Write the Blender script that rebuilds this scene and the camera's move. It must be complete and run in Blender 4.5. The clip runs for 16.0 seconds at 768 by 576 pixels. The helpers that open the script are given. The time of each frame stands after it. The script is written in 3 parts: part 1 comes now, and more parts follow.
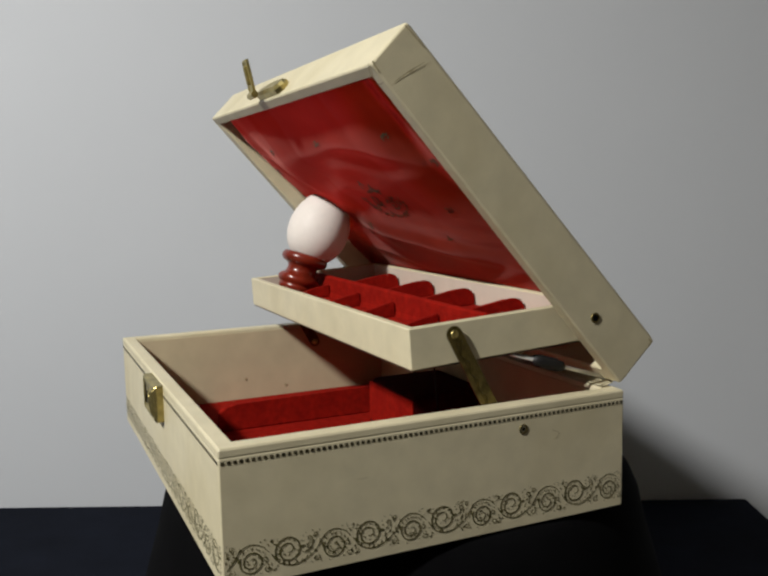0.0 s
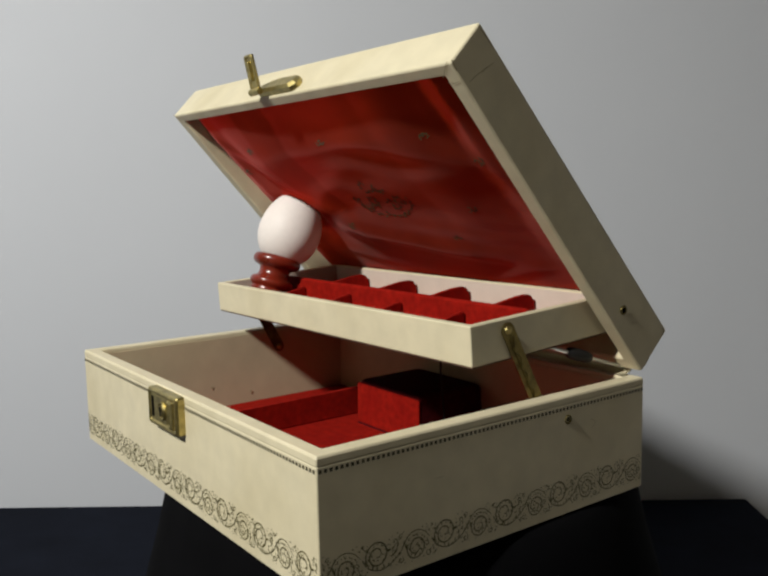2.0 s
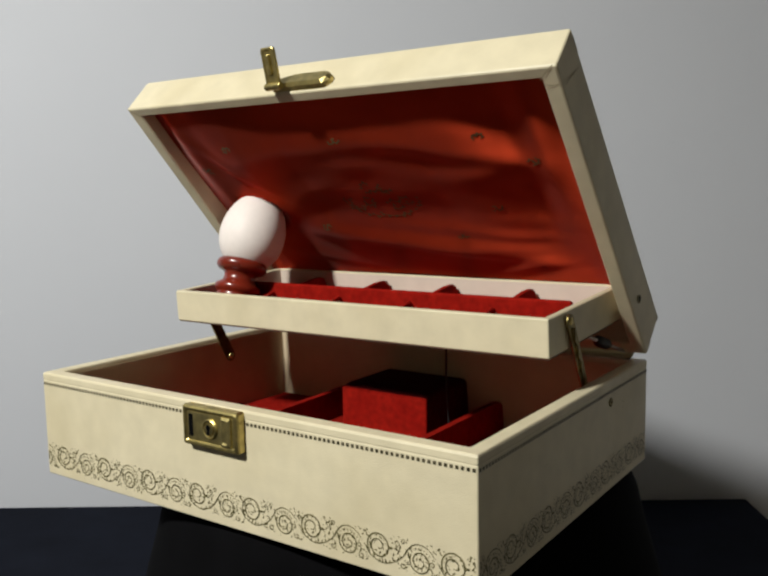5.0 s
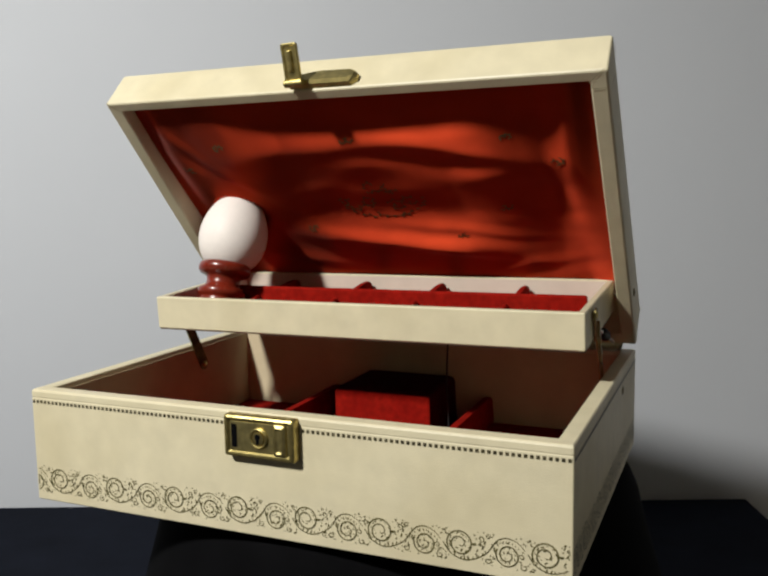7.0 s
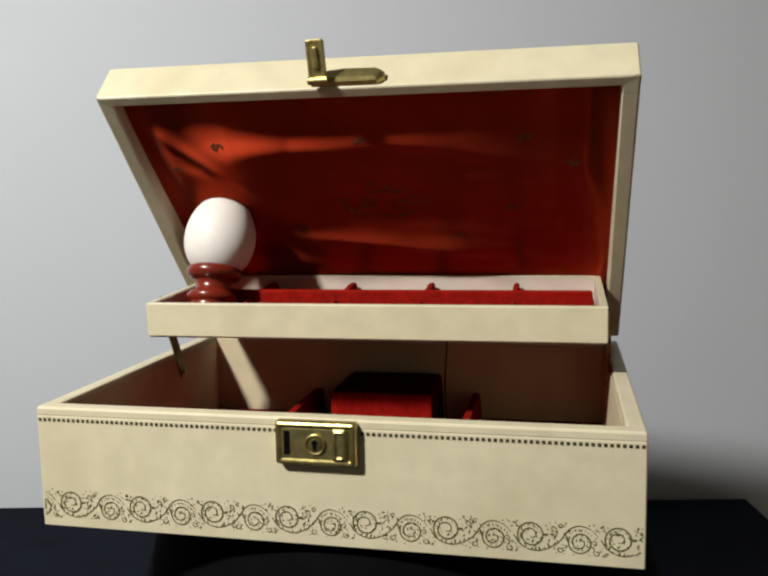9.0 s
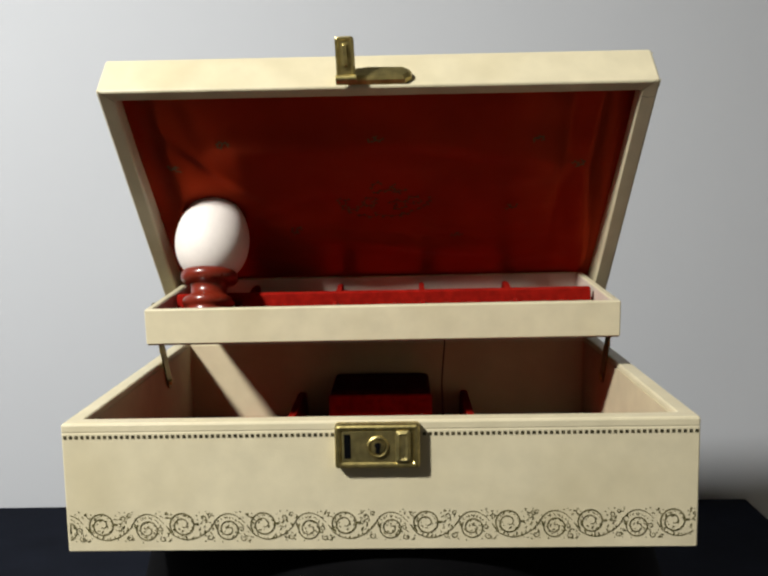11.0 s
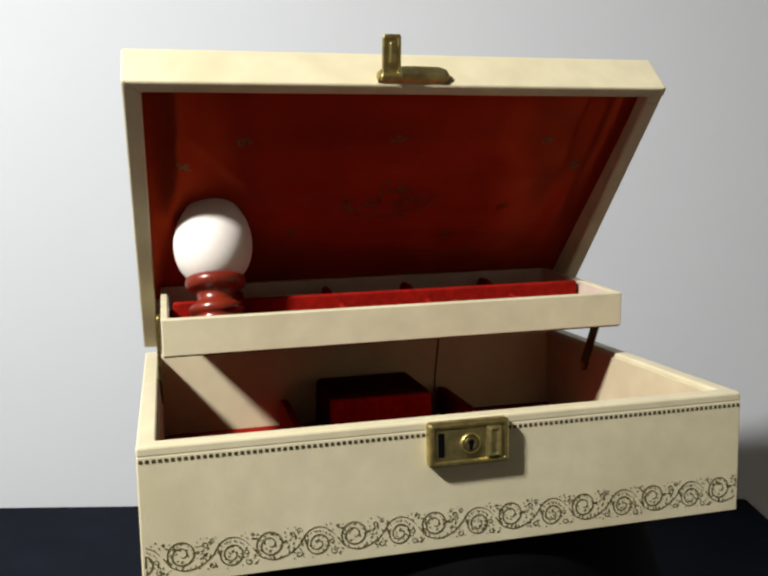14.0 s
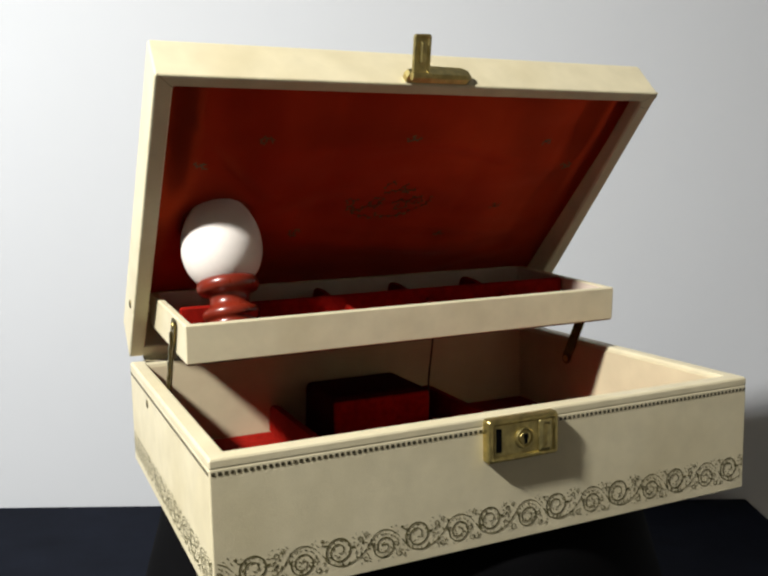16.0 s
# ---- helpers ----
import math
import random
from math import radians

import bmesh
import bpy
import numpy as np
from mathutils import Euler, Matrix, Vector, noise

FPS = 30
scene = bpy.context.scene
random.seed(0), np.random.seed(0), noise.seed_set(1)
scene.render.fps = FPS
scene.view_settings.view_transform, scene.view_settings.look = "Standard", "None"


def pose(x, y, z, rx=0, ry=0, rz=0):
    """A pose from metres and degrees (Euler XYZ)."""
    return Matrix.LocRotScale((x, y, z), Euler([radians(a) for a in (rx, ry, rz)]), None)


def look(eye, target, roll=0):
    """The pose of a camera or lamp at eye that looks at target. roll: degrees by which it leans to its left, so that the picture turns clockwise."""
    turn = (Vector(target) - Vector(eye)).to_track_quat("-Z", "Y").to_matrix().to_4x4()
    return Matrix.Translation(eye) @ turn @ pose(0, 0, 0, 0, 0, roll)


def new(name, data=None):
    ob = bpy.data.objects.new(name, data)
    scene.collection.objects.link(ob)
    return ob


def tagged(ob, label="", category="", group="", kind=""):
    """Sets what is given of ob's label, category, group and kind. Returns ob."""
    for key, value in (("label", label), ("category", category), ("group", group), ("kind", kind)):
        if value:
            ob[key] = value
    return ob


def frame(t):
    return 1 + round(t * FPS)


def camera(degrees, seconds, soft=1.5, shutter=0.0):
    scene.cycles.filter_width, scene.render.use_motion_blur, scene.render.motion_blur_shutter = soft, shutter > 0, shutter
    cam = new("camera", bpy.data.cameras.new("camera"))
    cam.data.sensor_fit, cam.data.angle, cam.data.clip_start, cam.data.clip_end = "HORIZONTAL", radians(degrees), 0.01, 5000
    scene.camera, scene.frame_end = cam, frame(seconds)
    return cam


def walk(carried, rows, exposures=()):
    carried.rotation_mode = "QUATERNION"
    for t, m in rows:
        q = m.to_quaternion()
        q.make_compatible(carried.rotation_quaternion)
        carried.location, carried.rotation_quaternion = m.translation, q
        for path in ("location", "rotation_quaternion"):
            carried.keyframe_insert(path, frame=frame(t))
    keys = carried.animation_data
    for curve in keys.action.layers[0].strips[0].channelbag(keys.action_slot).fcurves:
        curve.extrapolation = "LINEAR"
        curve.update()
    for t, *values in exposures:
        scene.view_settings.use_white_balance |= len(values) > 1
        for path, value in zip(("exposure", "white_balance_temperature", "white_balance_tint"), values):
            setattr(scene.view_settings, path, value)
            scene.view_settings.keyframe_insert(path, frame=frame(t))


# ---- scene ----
MM = 0.001

# ---- camera: it stands still, the turntable turns ----
cam = camera(49.45, 16.0, soft=2.5)
EYE = Vector((0.0, -0.5150, 0.1661))
STAND_STILL = look(EYE, EYE + Vector((-0.01584, 0.99243, -0.12178)), -1.04)
EXPOSURES = [(0.0, 0.0), (3.5, 0.10), (7.0, 0.15), (9.0, 0.25), (12.5, 0.60), (16.0, 0.80)]
walk(cam, [(0.0, STAND_STILL), (16.0, STAND_STILL)], EXPOSURES)

# ---- world and light ----
world = bpy.data.worlds.new("dim_room_light")
world.use_nodes = True
world.node_tree.nodes["Background"].inputs[0].default_value = (0.75, 0.85, 1.0, 1)
world.node_tree.nodes["Background"].inputs[1].default_value = 0.014
scene.world = world


def shaded_lamp(name, eye, target, radius, watts, colour, cone):
    """A lamp in a shade: a soft-edged cone of light."""
    data = bpy.data.lights.new(name, "SPOT")
    data.energy, data.color, data.shadow_soft_size = watts, colour, radius
    data.spot_size, data.spot_blend = radians(cone), 1.0
    ob = new(name, data)
    ob.matrix_world = look(eye, target)
    return ob


shaded_lamp("room_lamp", (-0.785, -0.83, 1.0), (-0.30, 0.10, -0.70), 0.055, 100, (1.0, 0.985, 0.92), 132)


# ---- materials ----
def material(name, base, rough=0.5, metal=0.0, spread=0.12, scale=60.0, bump=0.0, bump_scale=900.0, stain=None, stain_scale=9.0,
             stain_amount=0.35, sheen=0.0, coat=0.0, spec=0.5, detail=5.0):
    """A surface with colour variation at two scales, uneven gloss and fine relief."""
    m = bpy.data.materials.new(name)
    m.use_nodes = True
    nt, b = m.node_tree, m.node_tree.nodes["Principled BSDF"]
    b.inputs["Metallic"].default_value = metal
    b.inputs["Specular IOR Level"].default_value = spec
    b.inputs["Sheen Weight"].default_value = sheen
    b.inputs["Coat Weight"].default_value = coat
    b.inputs["Coat Roughness"].default_value = 0.12
    co = nt.nodes.new("ShaderNodeTexCoord")
    fine = nt.nodes.new("ShaderNodeTexNoise")
    fine.inputs["Scale"].default_value, fine.inputs["Detail"].default_value = scale, detail
    broad = nt.nodes.new("ShaderNodeTexNoise")
    broad.inputs["Scale"].default_value, broad.inputs["Detail"].default_value = stain_scale, 4.0
    for n in (fine, broad):
        nt.links.new(co.outputs["Object"], n.inputs["Vector"])
    ramp = nt.nodes.new("ShaderNodeValToRGB")
    ramp.color_ramp.elements[0].position, ramp.color_ramp.elements[1].position = 0.3, 0.7
    ramp.color_ramp.elements[0].color = (*[c * (1 - spread) for c in base], 1)
    ramp.color_ramp.elements[1].color = (*[min(1, c * (1 + spread)) for c in base], 1)
    nt.links.new(fine.outputs["Fac"], ramp.inputs["Fac"])
    mask = nt.nodes.new("ShaderNodeValToRGB")
    mask.color_ramp.elements[0].position, mask.color_ramp.elements[1].position = 0.45, 0.75
    mask.color_ramp.elements[0].color, mask.color_ramp.elements[1].color = (0, 0, 0, 1), (stain_amount,) * 3 + (1,)
    nt.links.new(broad.outputs["Fac"], mask.inputs["Fac"])
    mix = nt.nodes.new("ShaderNodeMix")
    mix.data_type = "RGBA"
    nt.links.new(mask.outputs["Color"], mix.inputs["Factor"])
    nt.links.new(ramp.outputs["Color"], mix.inputs[6])
    mix.inputs[7].default_value = (*(stain or [c * 0.8 for c in base]), 1)
    nt.links.new(mix.outputs[2], b.inputs["Base Color"])
    gloss = nt.nodes.new("ShaderNodeMapRange")
    gloss.inputs["To Min"].default_value, gloss.inputs["To Max"].default_value = max(0.02, rough - 0.1), min(1, rough + 0.1)
    nt.links.new(broad.outputs["Fac"], gloss.inputs["Value"])
    nt.links.new(gloss.outputs["Result"], b.inputs["Roughness"])
    if bump:
        grain = nt.nodes.new("ShaderNodeTexNoise")
        grain.inputs["Scale"].default_value, grain.inputs["Detail"].default_value = bump_scale, 3.0
        nt.links.new(co.outputs["Object"], grain.inputs["Vector"])
        bp = nt.nodes.new("ShaderNodeBump")
        bp.inputs["Strength"].default_value, bp.inputs["Distance"].default_value = bump, 0.001
        nt.links.new(grain.outputs["Fac"], bp.inputs["Height"])
        nt.links.new(bp.outputs["Normal"], b.inputs["Normal"])
    return m


CREAM = material("cream_leatherette", (0.65, 0.585, 0.41), 0.45, spread=0.06, scale=75, bump=0.12, bump_scale=1500,
                 stain=(0.52, 0.45, 0.275), stain_scale=20, stain_amount=0.5)
PAPER = material("pinkish_lining_paper", (0.57, 0.485, 0.325), 0.7, spread=0.06, scale=60, stain=(0.47, 0.38, 0.265), stain_scale=22,
                 stain_amount=0.4, spec=0.3)
INNER_CREAM = material("pale_pink_paper", (0.60, 0.515, 0.435), 0.65, spread=0.05, scale=70, stain_scale=30)
VELVET = material("red_velvet", (0.25, 0.008, 0.004), 0.9, spread=0.2, scale=260, bump=0.35, bump_scale=2200,
                  stain=(0.15, 0.002, 0.002), stain_scale=60, stain_amount=0.4, spec=0.06)
# red velvet darkened: the shade on the block is put into the colour
SHADED_VELVET = material("red_velvet_in_shade", (0.062, 0.0045, 0.006), 0.9, spread=0.25, scale=260, bump=0.35, bump_scale=2200, spec=0.06)
# brown for the unseen sheet that keeps bounced light off the cushion
BOUNCE_BLOCK = material("bounce_block_brown", (0.07, 0.03, 0.02), 0.9, spread=0.2, scale=120)
SATIN = material("red_satin", (0.45, 0.046, 0.0145), 0.54, metal=0.88, spread=0.1, scale=40,
                 stain=(0.31, 0.026, 0.010), stain_scale=11, stain_amount=0.6, spec=0.2)
BRASS = material("aged_brass", (0.52, 0.43, 0.175), 0.40, metal=1.0, spread=0.25, scale=220, stain=(0.28, 0.23, 0.095), stain_scale=120,
                 stain_amount=0.7, bump=0.1, bump_scale=700)
DARK_BRASS = material("tarnished_brass", (0.24, 0.19, 0.07), 0.4, metal=1.0, spread=0.3, scale=250, stain=(0.06, 0.05, 0.025),
                      stain_scale=140, stain_amount=0.7)
TARNISH = material("dulled_brass", (0.47, 0.395, 0.17), 0.46, metal=1.0, spread=0.25, scale=230, stain=(0.20, 0.165, 0.075), stain_scale=150,
                   stain_amount=0.7)
STEEL = material("bright_steel", (0.82, 0.82, 0.81), 0.3, metal=0.6, spread=0.08, scale=200)
INK = material("dark_olive_print", (0.095, 0.086, 0.030), 0.5, spread=0.4, scale=400, stain=(0.24, 0.20, 0.10), stain_scale=160,
               stain_amount=0.5)
BEAD_INK = material("dark_brown_print", (0.040, 0.034, 0.015), 0.5, spread=0.4, scale=400, stain=(0.13, 0.105, 0.05), stain_scale=160, stain_amount=0.4)
GILT = material("worn_gilt_print", (0.15, 0.085, 0.033), 0.5, metal=0.35, spread=0.35, scale=300, stain=(0.07, 0.045, 0.02), stain_scale=200)
BLACK_PLASTIC = material("black_plastic", (0.006, 0.006, 0.007), 0.6, spread=0.2, scale=80)
BLACK_STAND = material("matt_black_stand", (0.0025, 0.0025, 0.003), 0.9, spread=0.2, scale=50, spec=0.05)
BLACK_TABLE = material("black_table_top", (0.0064, 0.0080, 0.0138), 0.85, spread=0.2, scale=30, stain=(0.0080, 0.0094, 0.0150), stain_scale=5,
                       spec=0.06)
EGGSHELL = material("white_eggshell", (0.80, 0.74, 0.70), 0.5, spread=0.02, scale=300, bump=0.05, bump_scale=2500, spec=0.3)
LACQUER = material("red_brown_lacquered_wood", (0.17, 0.017, 0.007), 0.30, spread=0.25, scale=90, stain=(0.085, 0.009, 0.005),
                   stain_scale=60, coat=0.25)
ROOM_PAINT = material("pale_room_paint", (0.82, 0.79, 0.71), 0.85, spread=0.03, scale=8)
WALL_PAINT = material("white_wall_paint", (0.535, 0.555, 0.60), 0.8, spread=0.012, scale=8, bump=0.03, bump_scale=120,
                      stain=(0.51, 0.53, 0.575), stain_scale=2.0, spec=0.2)
SCUFF = material("grime_in_creases", (0.42, 0.36, 0.22), 0.7, spread=0.3, scale=300)
FLOOR_BOARD = material("brown_floor", (0.34, 0.26, 0.18), 0.5, scale=12)


def satin_threads(m, across):
    """Satin shines across its threads: the gloss is drawn out along one direction of the cloth."""
    nt, b = m.node_tree, m.node_tree.nodes["Principled BSDF"]
    way = nt.nodes.new("ShaderNodeCombineXYZ")
    for i in range(3):
        way.inputs[i].default_value = across[i]
    turn = nt.nodes.new("ShaderNodeVectorTransform")
    turn.vector_type, turn.convert_from, turn.convert_to = "VECTOR", "OBJECT", "WORLD"
    nt.links.new(way.outputs[0], turn.inputs[0])
    nt.links.new(turn.outputs[0], b.inputs["Tangent"])
    b.inputs["Anisotropic"].default_value = 0.94


satin_threads(SATIN, (0, -0.663, 0.749))
for socket, value in (("Sheen Weight", 0.22), ("Sheen Roughness", 0.35), ("Sheen Tint", (1.0, 0.5, 0.45, 1))):
    SATIN.node_tree.nodes["Principled BSDF"].inputs[socket].default_value = value
SATIN.node_tree.nodes["Principled BSDF"].inputs["Specular Tint"].default_value = (1.0, 0.24, 0.18, 1)


# ---- mesh helpers ----
def part(name, bm, mat, parent=None, label="", smooth=False):
    """Links a bmesh as one mesh object under a thing or a part."""
    bmesh.ops.recalc_face_normals(bm, faces=bm.faces)
    if smooth:
        for f in bm.faces:
            f.smooth = True
    me = bpy.data.meshes.new(name)
    bm.to_mesh(me)
    bm.free()
    me.materials.append(mat)
    ob = new(name, me)
    if parent:
        ob.parent = parent
    return tagged(ob, label)


def ring(x0, x1, y0, y1, r, seg=4):
    """A rectangle with rounded corners, as points in the plane."""
    pts = []
    for cx, cy, a0 in ((x1 - r, y0 + r, -90), (x1 - r, y1 - r, 0), (x0 + r, y1 - r, 90), (x0 + r, y0 + r, 180)):
        for i in range(seg + 1):
            a = radians(a0 + 90 * i / seg)
            pts.append((cx + r * math.cos(a), cy + r * math.sin(a)))
    return pts


def loft(bm, x0, x1, y0, y1, stations, m=None, seg=4, close=True):
    """Rounded rectangles one above another: stations of (inset, height, corner radius), in mm. Capped at both ends."""
    m = m or Matrix()
    loops = []
    for inset, z, r in stations:
        loops.append([bm.verts.new(m @ Vector((x * MM, y * MM, z * MM)))
                      for x, y in ring(x0 + inset, x1 - inset, y0 + inset, y1 - inset, r, seg)])
    for a, b in zip(loops, loops[1:]):
        for i in range(len(a)):
            j = (i + 1) % len(a)
            bm.faces.new((a[i], a[j], b[j], b[i]))
    if close:
        bm.faces.new(loops[0][::-1])
        bm.faces.new(loops[-1])
    return bm


def lathe(bm, profile, m=None, seg=40):
    """Turns a profile of (radius, height) in mm about z."""
    m = m or Matrix()
    loops = [[bm.verts.new(m @ Vector((r * MM * math.cos(2 * math.pi * i / seg), r * MM * math.sin(2 * math.pi * i / seg), z * MM)))
              for i in range(seg)] for r, z in profile]
    for a, b in zip(loops, loops[1:]):
        for i in range(seg):
            j = (i + 1) % seg
            bm.faces.new((a[i], a[j], b[j], b[i]))
    bm.faces.new(loops[0][::-1])
    bm.faces.new(loops[-1])
    return bm


def bar(bm, a, b, width, thick, side, bulge=0.0):
    """A flat bar with rounded ends from a to b (mm); side is the direction across its thickness."""
    a, b, side = Vector(a), Vector(b), Vector(side).normalized()
    along = (b - a).normalized()
    across = along.cross(side).normalized()
    outline = []
    for centre, start in ((b, -90), (a, 90)):
        for i in range(9):
            t = radians(start + 180 * i / 8)
            outline.append(centre + along * math.cos(t) * width / 2 + across * math.sin(t) * width / 2)
    lo = [bm.verts.new((p - side * thick / 2) * MM) for p in outline]
    hi = [bm.verts.new((p + side * thick / 2) * MM) for p in outline]
    n = len(lo)
    for i in range(n):
        bm.faces.new((lo[i], lo[(i + 1) % n], hi[(i + 1) % n], hi[i]))
    bm.faces.new(lo[::-1])
    bm.faces.new(hi)
    return bm


def slab(bm, x0, x1, y0, y1, z0, z1, bevel=0.0):
    """A block in mm with eased edges."""
    e = bevel
    return loft(bm, x0, x1, y0, y1, [(e, z0, max(e, 0.05)), (0, z0 + e, max(e, 0.05)), (0, z1 - e, max(e, 0.05)), (e, z1, max(e, 0.05))], seg=2)


def block(bm, x0, x1, y0, y1, z0, z1):
    """A plain block in metres."""
    v = [bm.verts.new((x, y, z)) for z in (z0, z1) for x, y in ((x0, y0), (x1, y0), (x1, y1), (x0, y1))]
    for f in ((3, 2, 1, 0), (4, 5, 6, 7), (0, 1, 5, 4), (1, 2, 6, 5), (2, 3, 7, 6), (3, 0, 4, 7)):
        bm.faces.new([v[i] for i in f])
    return bm


# ---- the room ----
def room():
    back, left, right, front, low, high = 0.30, -1.9, 1.4, -2.4, -0.90, 1.6
    t = 0.1
    tagged(part("wall_north", block(bmesh.new(), left, right, back, back + t, low, high), WALL_PAINT), "plain white painted wall behind the black table", "wall", kind="structure")
    tagged(part("wall_south", block(bmesh.new(), left, right, front - t, front, low, high), ROOM_PAINT), "plain pale painted wall", "wall", kind="structure")
    tagged(part("wall_west", block(bmesh.new(), left - t, left, front - t, back + t, low, high), ROOM_PAINT), "plain pale painted wall", "wall", kind="structure")
    tagged(part("wall_east", block(bmesh.new(), right, right + t, front - t, back + t, low, high), ROOM_PAINT), "plain pale painted wall", "wall", kind="structure")
    tagged(part("ceiling", block(bmesh.new(), left - t, right + t, front - t, back + t, high, high + t), ROOM_PAINT), "plain white ceiling", "ceiling", kind="structure")
    tagged(part("floor", block(bmesh.new(), left - t, right + t, front - t, back + t, low - t, low), FLOOR_BOARD), "plain brown floor", "floor", kind="structure")


def black_table():
    """Its top lies 0.15 m under the box; one end is seen beyond the turntable."""
    base = new("table")
    base.location = (0, 0, -0.90)
    top = bmesh.new()
    loft(top, -1100, 345, -700, 290.5, [(2, 716, 3), (0, 718, 4), (0, 748, 4), (2, 750, 3)])
    part("tabletop", top, BLACK_TABLE, base)
    for x in (-1060, 260):
        for y in (-660, 200):
            part("leg", slab(bmesh.new(), x, x + 45, y, y + 45, 0, 715.5, 2), BLACK_TABLE, base)
    tagged(base, "matt black table against the white wall", "table")


# ---- the jewellery box, in its own space: x along the front, y to the back, z up ----
LID_DIR = Vector((0, -0.663, 0.749))
LID_OUT = Vector((0, 0.749, 0.663))
LID = Matrix.Translation((0, 0.2098, 0.0603)) @ Matrix(((1, 0, 0, 0), (0, LID_DIR.y, LID_OUT.y, 0), (0, LID_DIR.z, LID_OUT.z, 0), (0, 0, 0, 1)))
TRAY = Matrix.Translation((0, 0.0941, 0.0795)) @ pose(0, 0, 0, 3.2, -0.25)


def ribbon(bm, pts, width, m, lift=0.16, even=False):
    """A printed line: pts in mm along a face; width may taper to the ends."""
    n = len(pts)
    rows = []
    for i, (x, y) in enumerate(pts):
        a, b = pts[max(0, i - 1)], pts[min(n - 1, i + 1)]
        d = Vector((b[0] - a[0], b[1] - a[1]))
        d = d.normalized() if d.length > 1e-9 else Vector((1, 0))
        w = width * (min(1, 1.5 - i / n) if even else 0.35 + 0.65 * math.sin(math.pi * (i + 0.5) / n)) / 2
        rows.append([bm.verts.new(m @ Vector(((x - d.y * w) * MM, (y + d.x * w) * MM, lift * MM))),
                     bm.verts.new(m @ Vector(((x + d.y * w) * MM, (y - d.x * w) * MM, lift * MM)))])
    for a, b in zip(rows, rows[1:]):
        bm.faces.new((a[0], a[1], b[1], b[0]))


def spot(bm, x, y, r, m, n=6, lift=0.16):
    bm.faces.new([bm.verts.new(m @ Vector(((x + r * math.cos(2 * math.pi * i / n)) * MM, (y + r * math.sin(2 * math.pi * i / n)) * MM, lift * MM))) for i in range(n)])


def curl(cx, cy, r, start, turn, loops, n=34):
    """A spiral that winds in from the angle start; turn is +1 or -1."""
    return [(cx + r * (1 - 0.88 * (i / n) ** 1.7) * math.cos(radians(start) + turn * loops * 2 * math.pi * i / n),
             cy + r * (1 - 0.88 * (i / n) ** 1.7) * math.sin(radians(start) + turn * loops * 2 * math.pi * i / n)) for i in range(n + 1)]


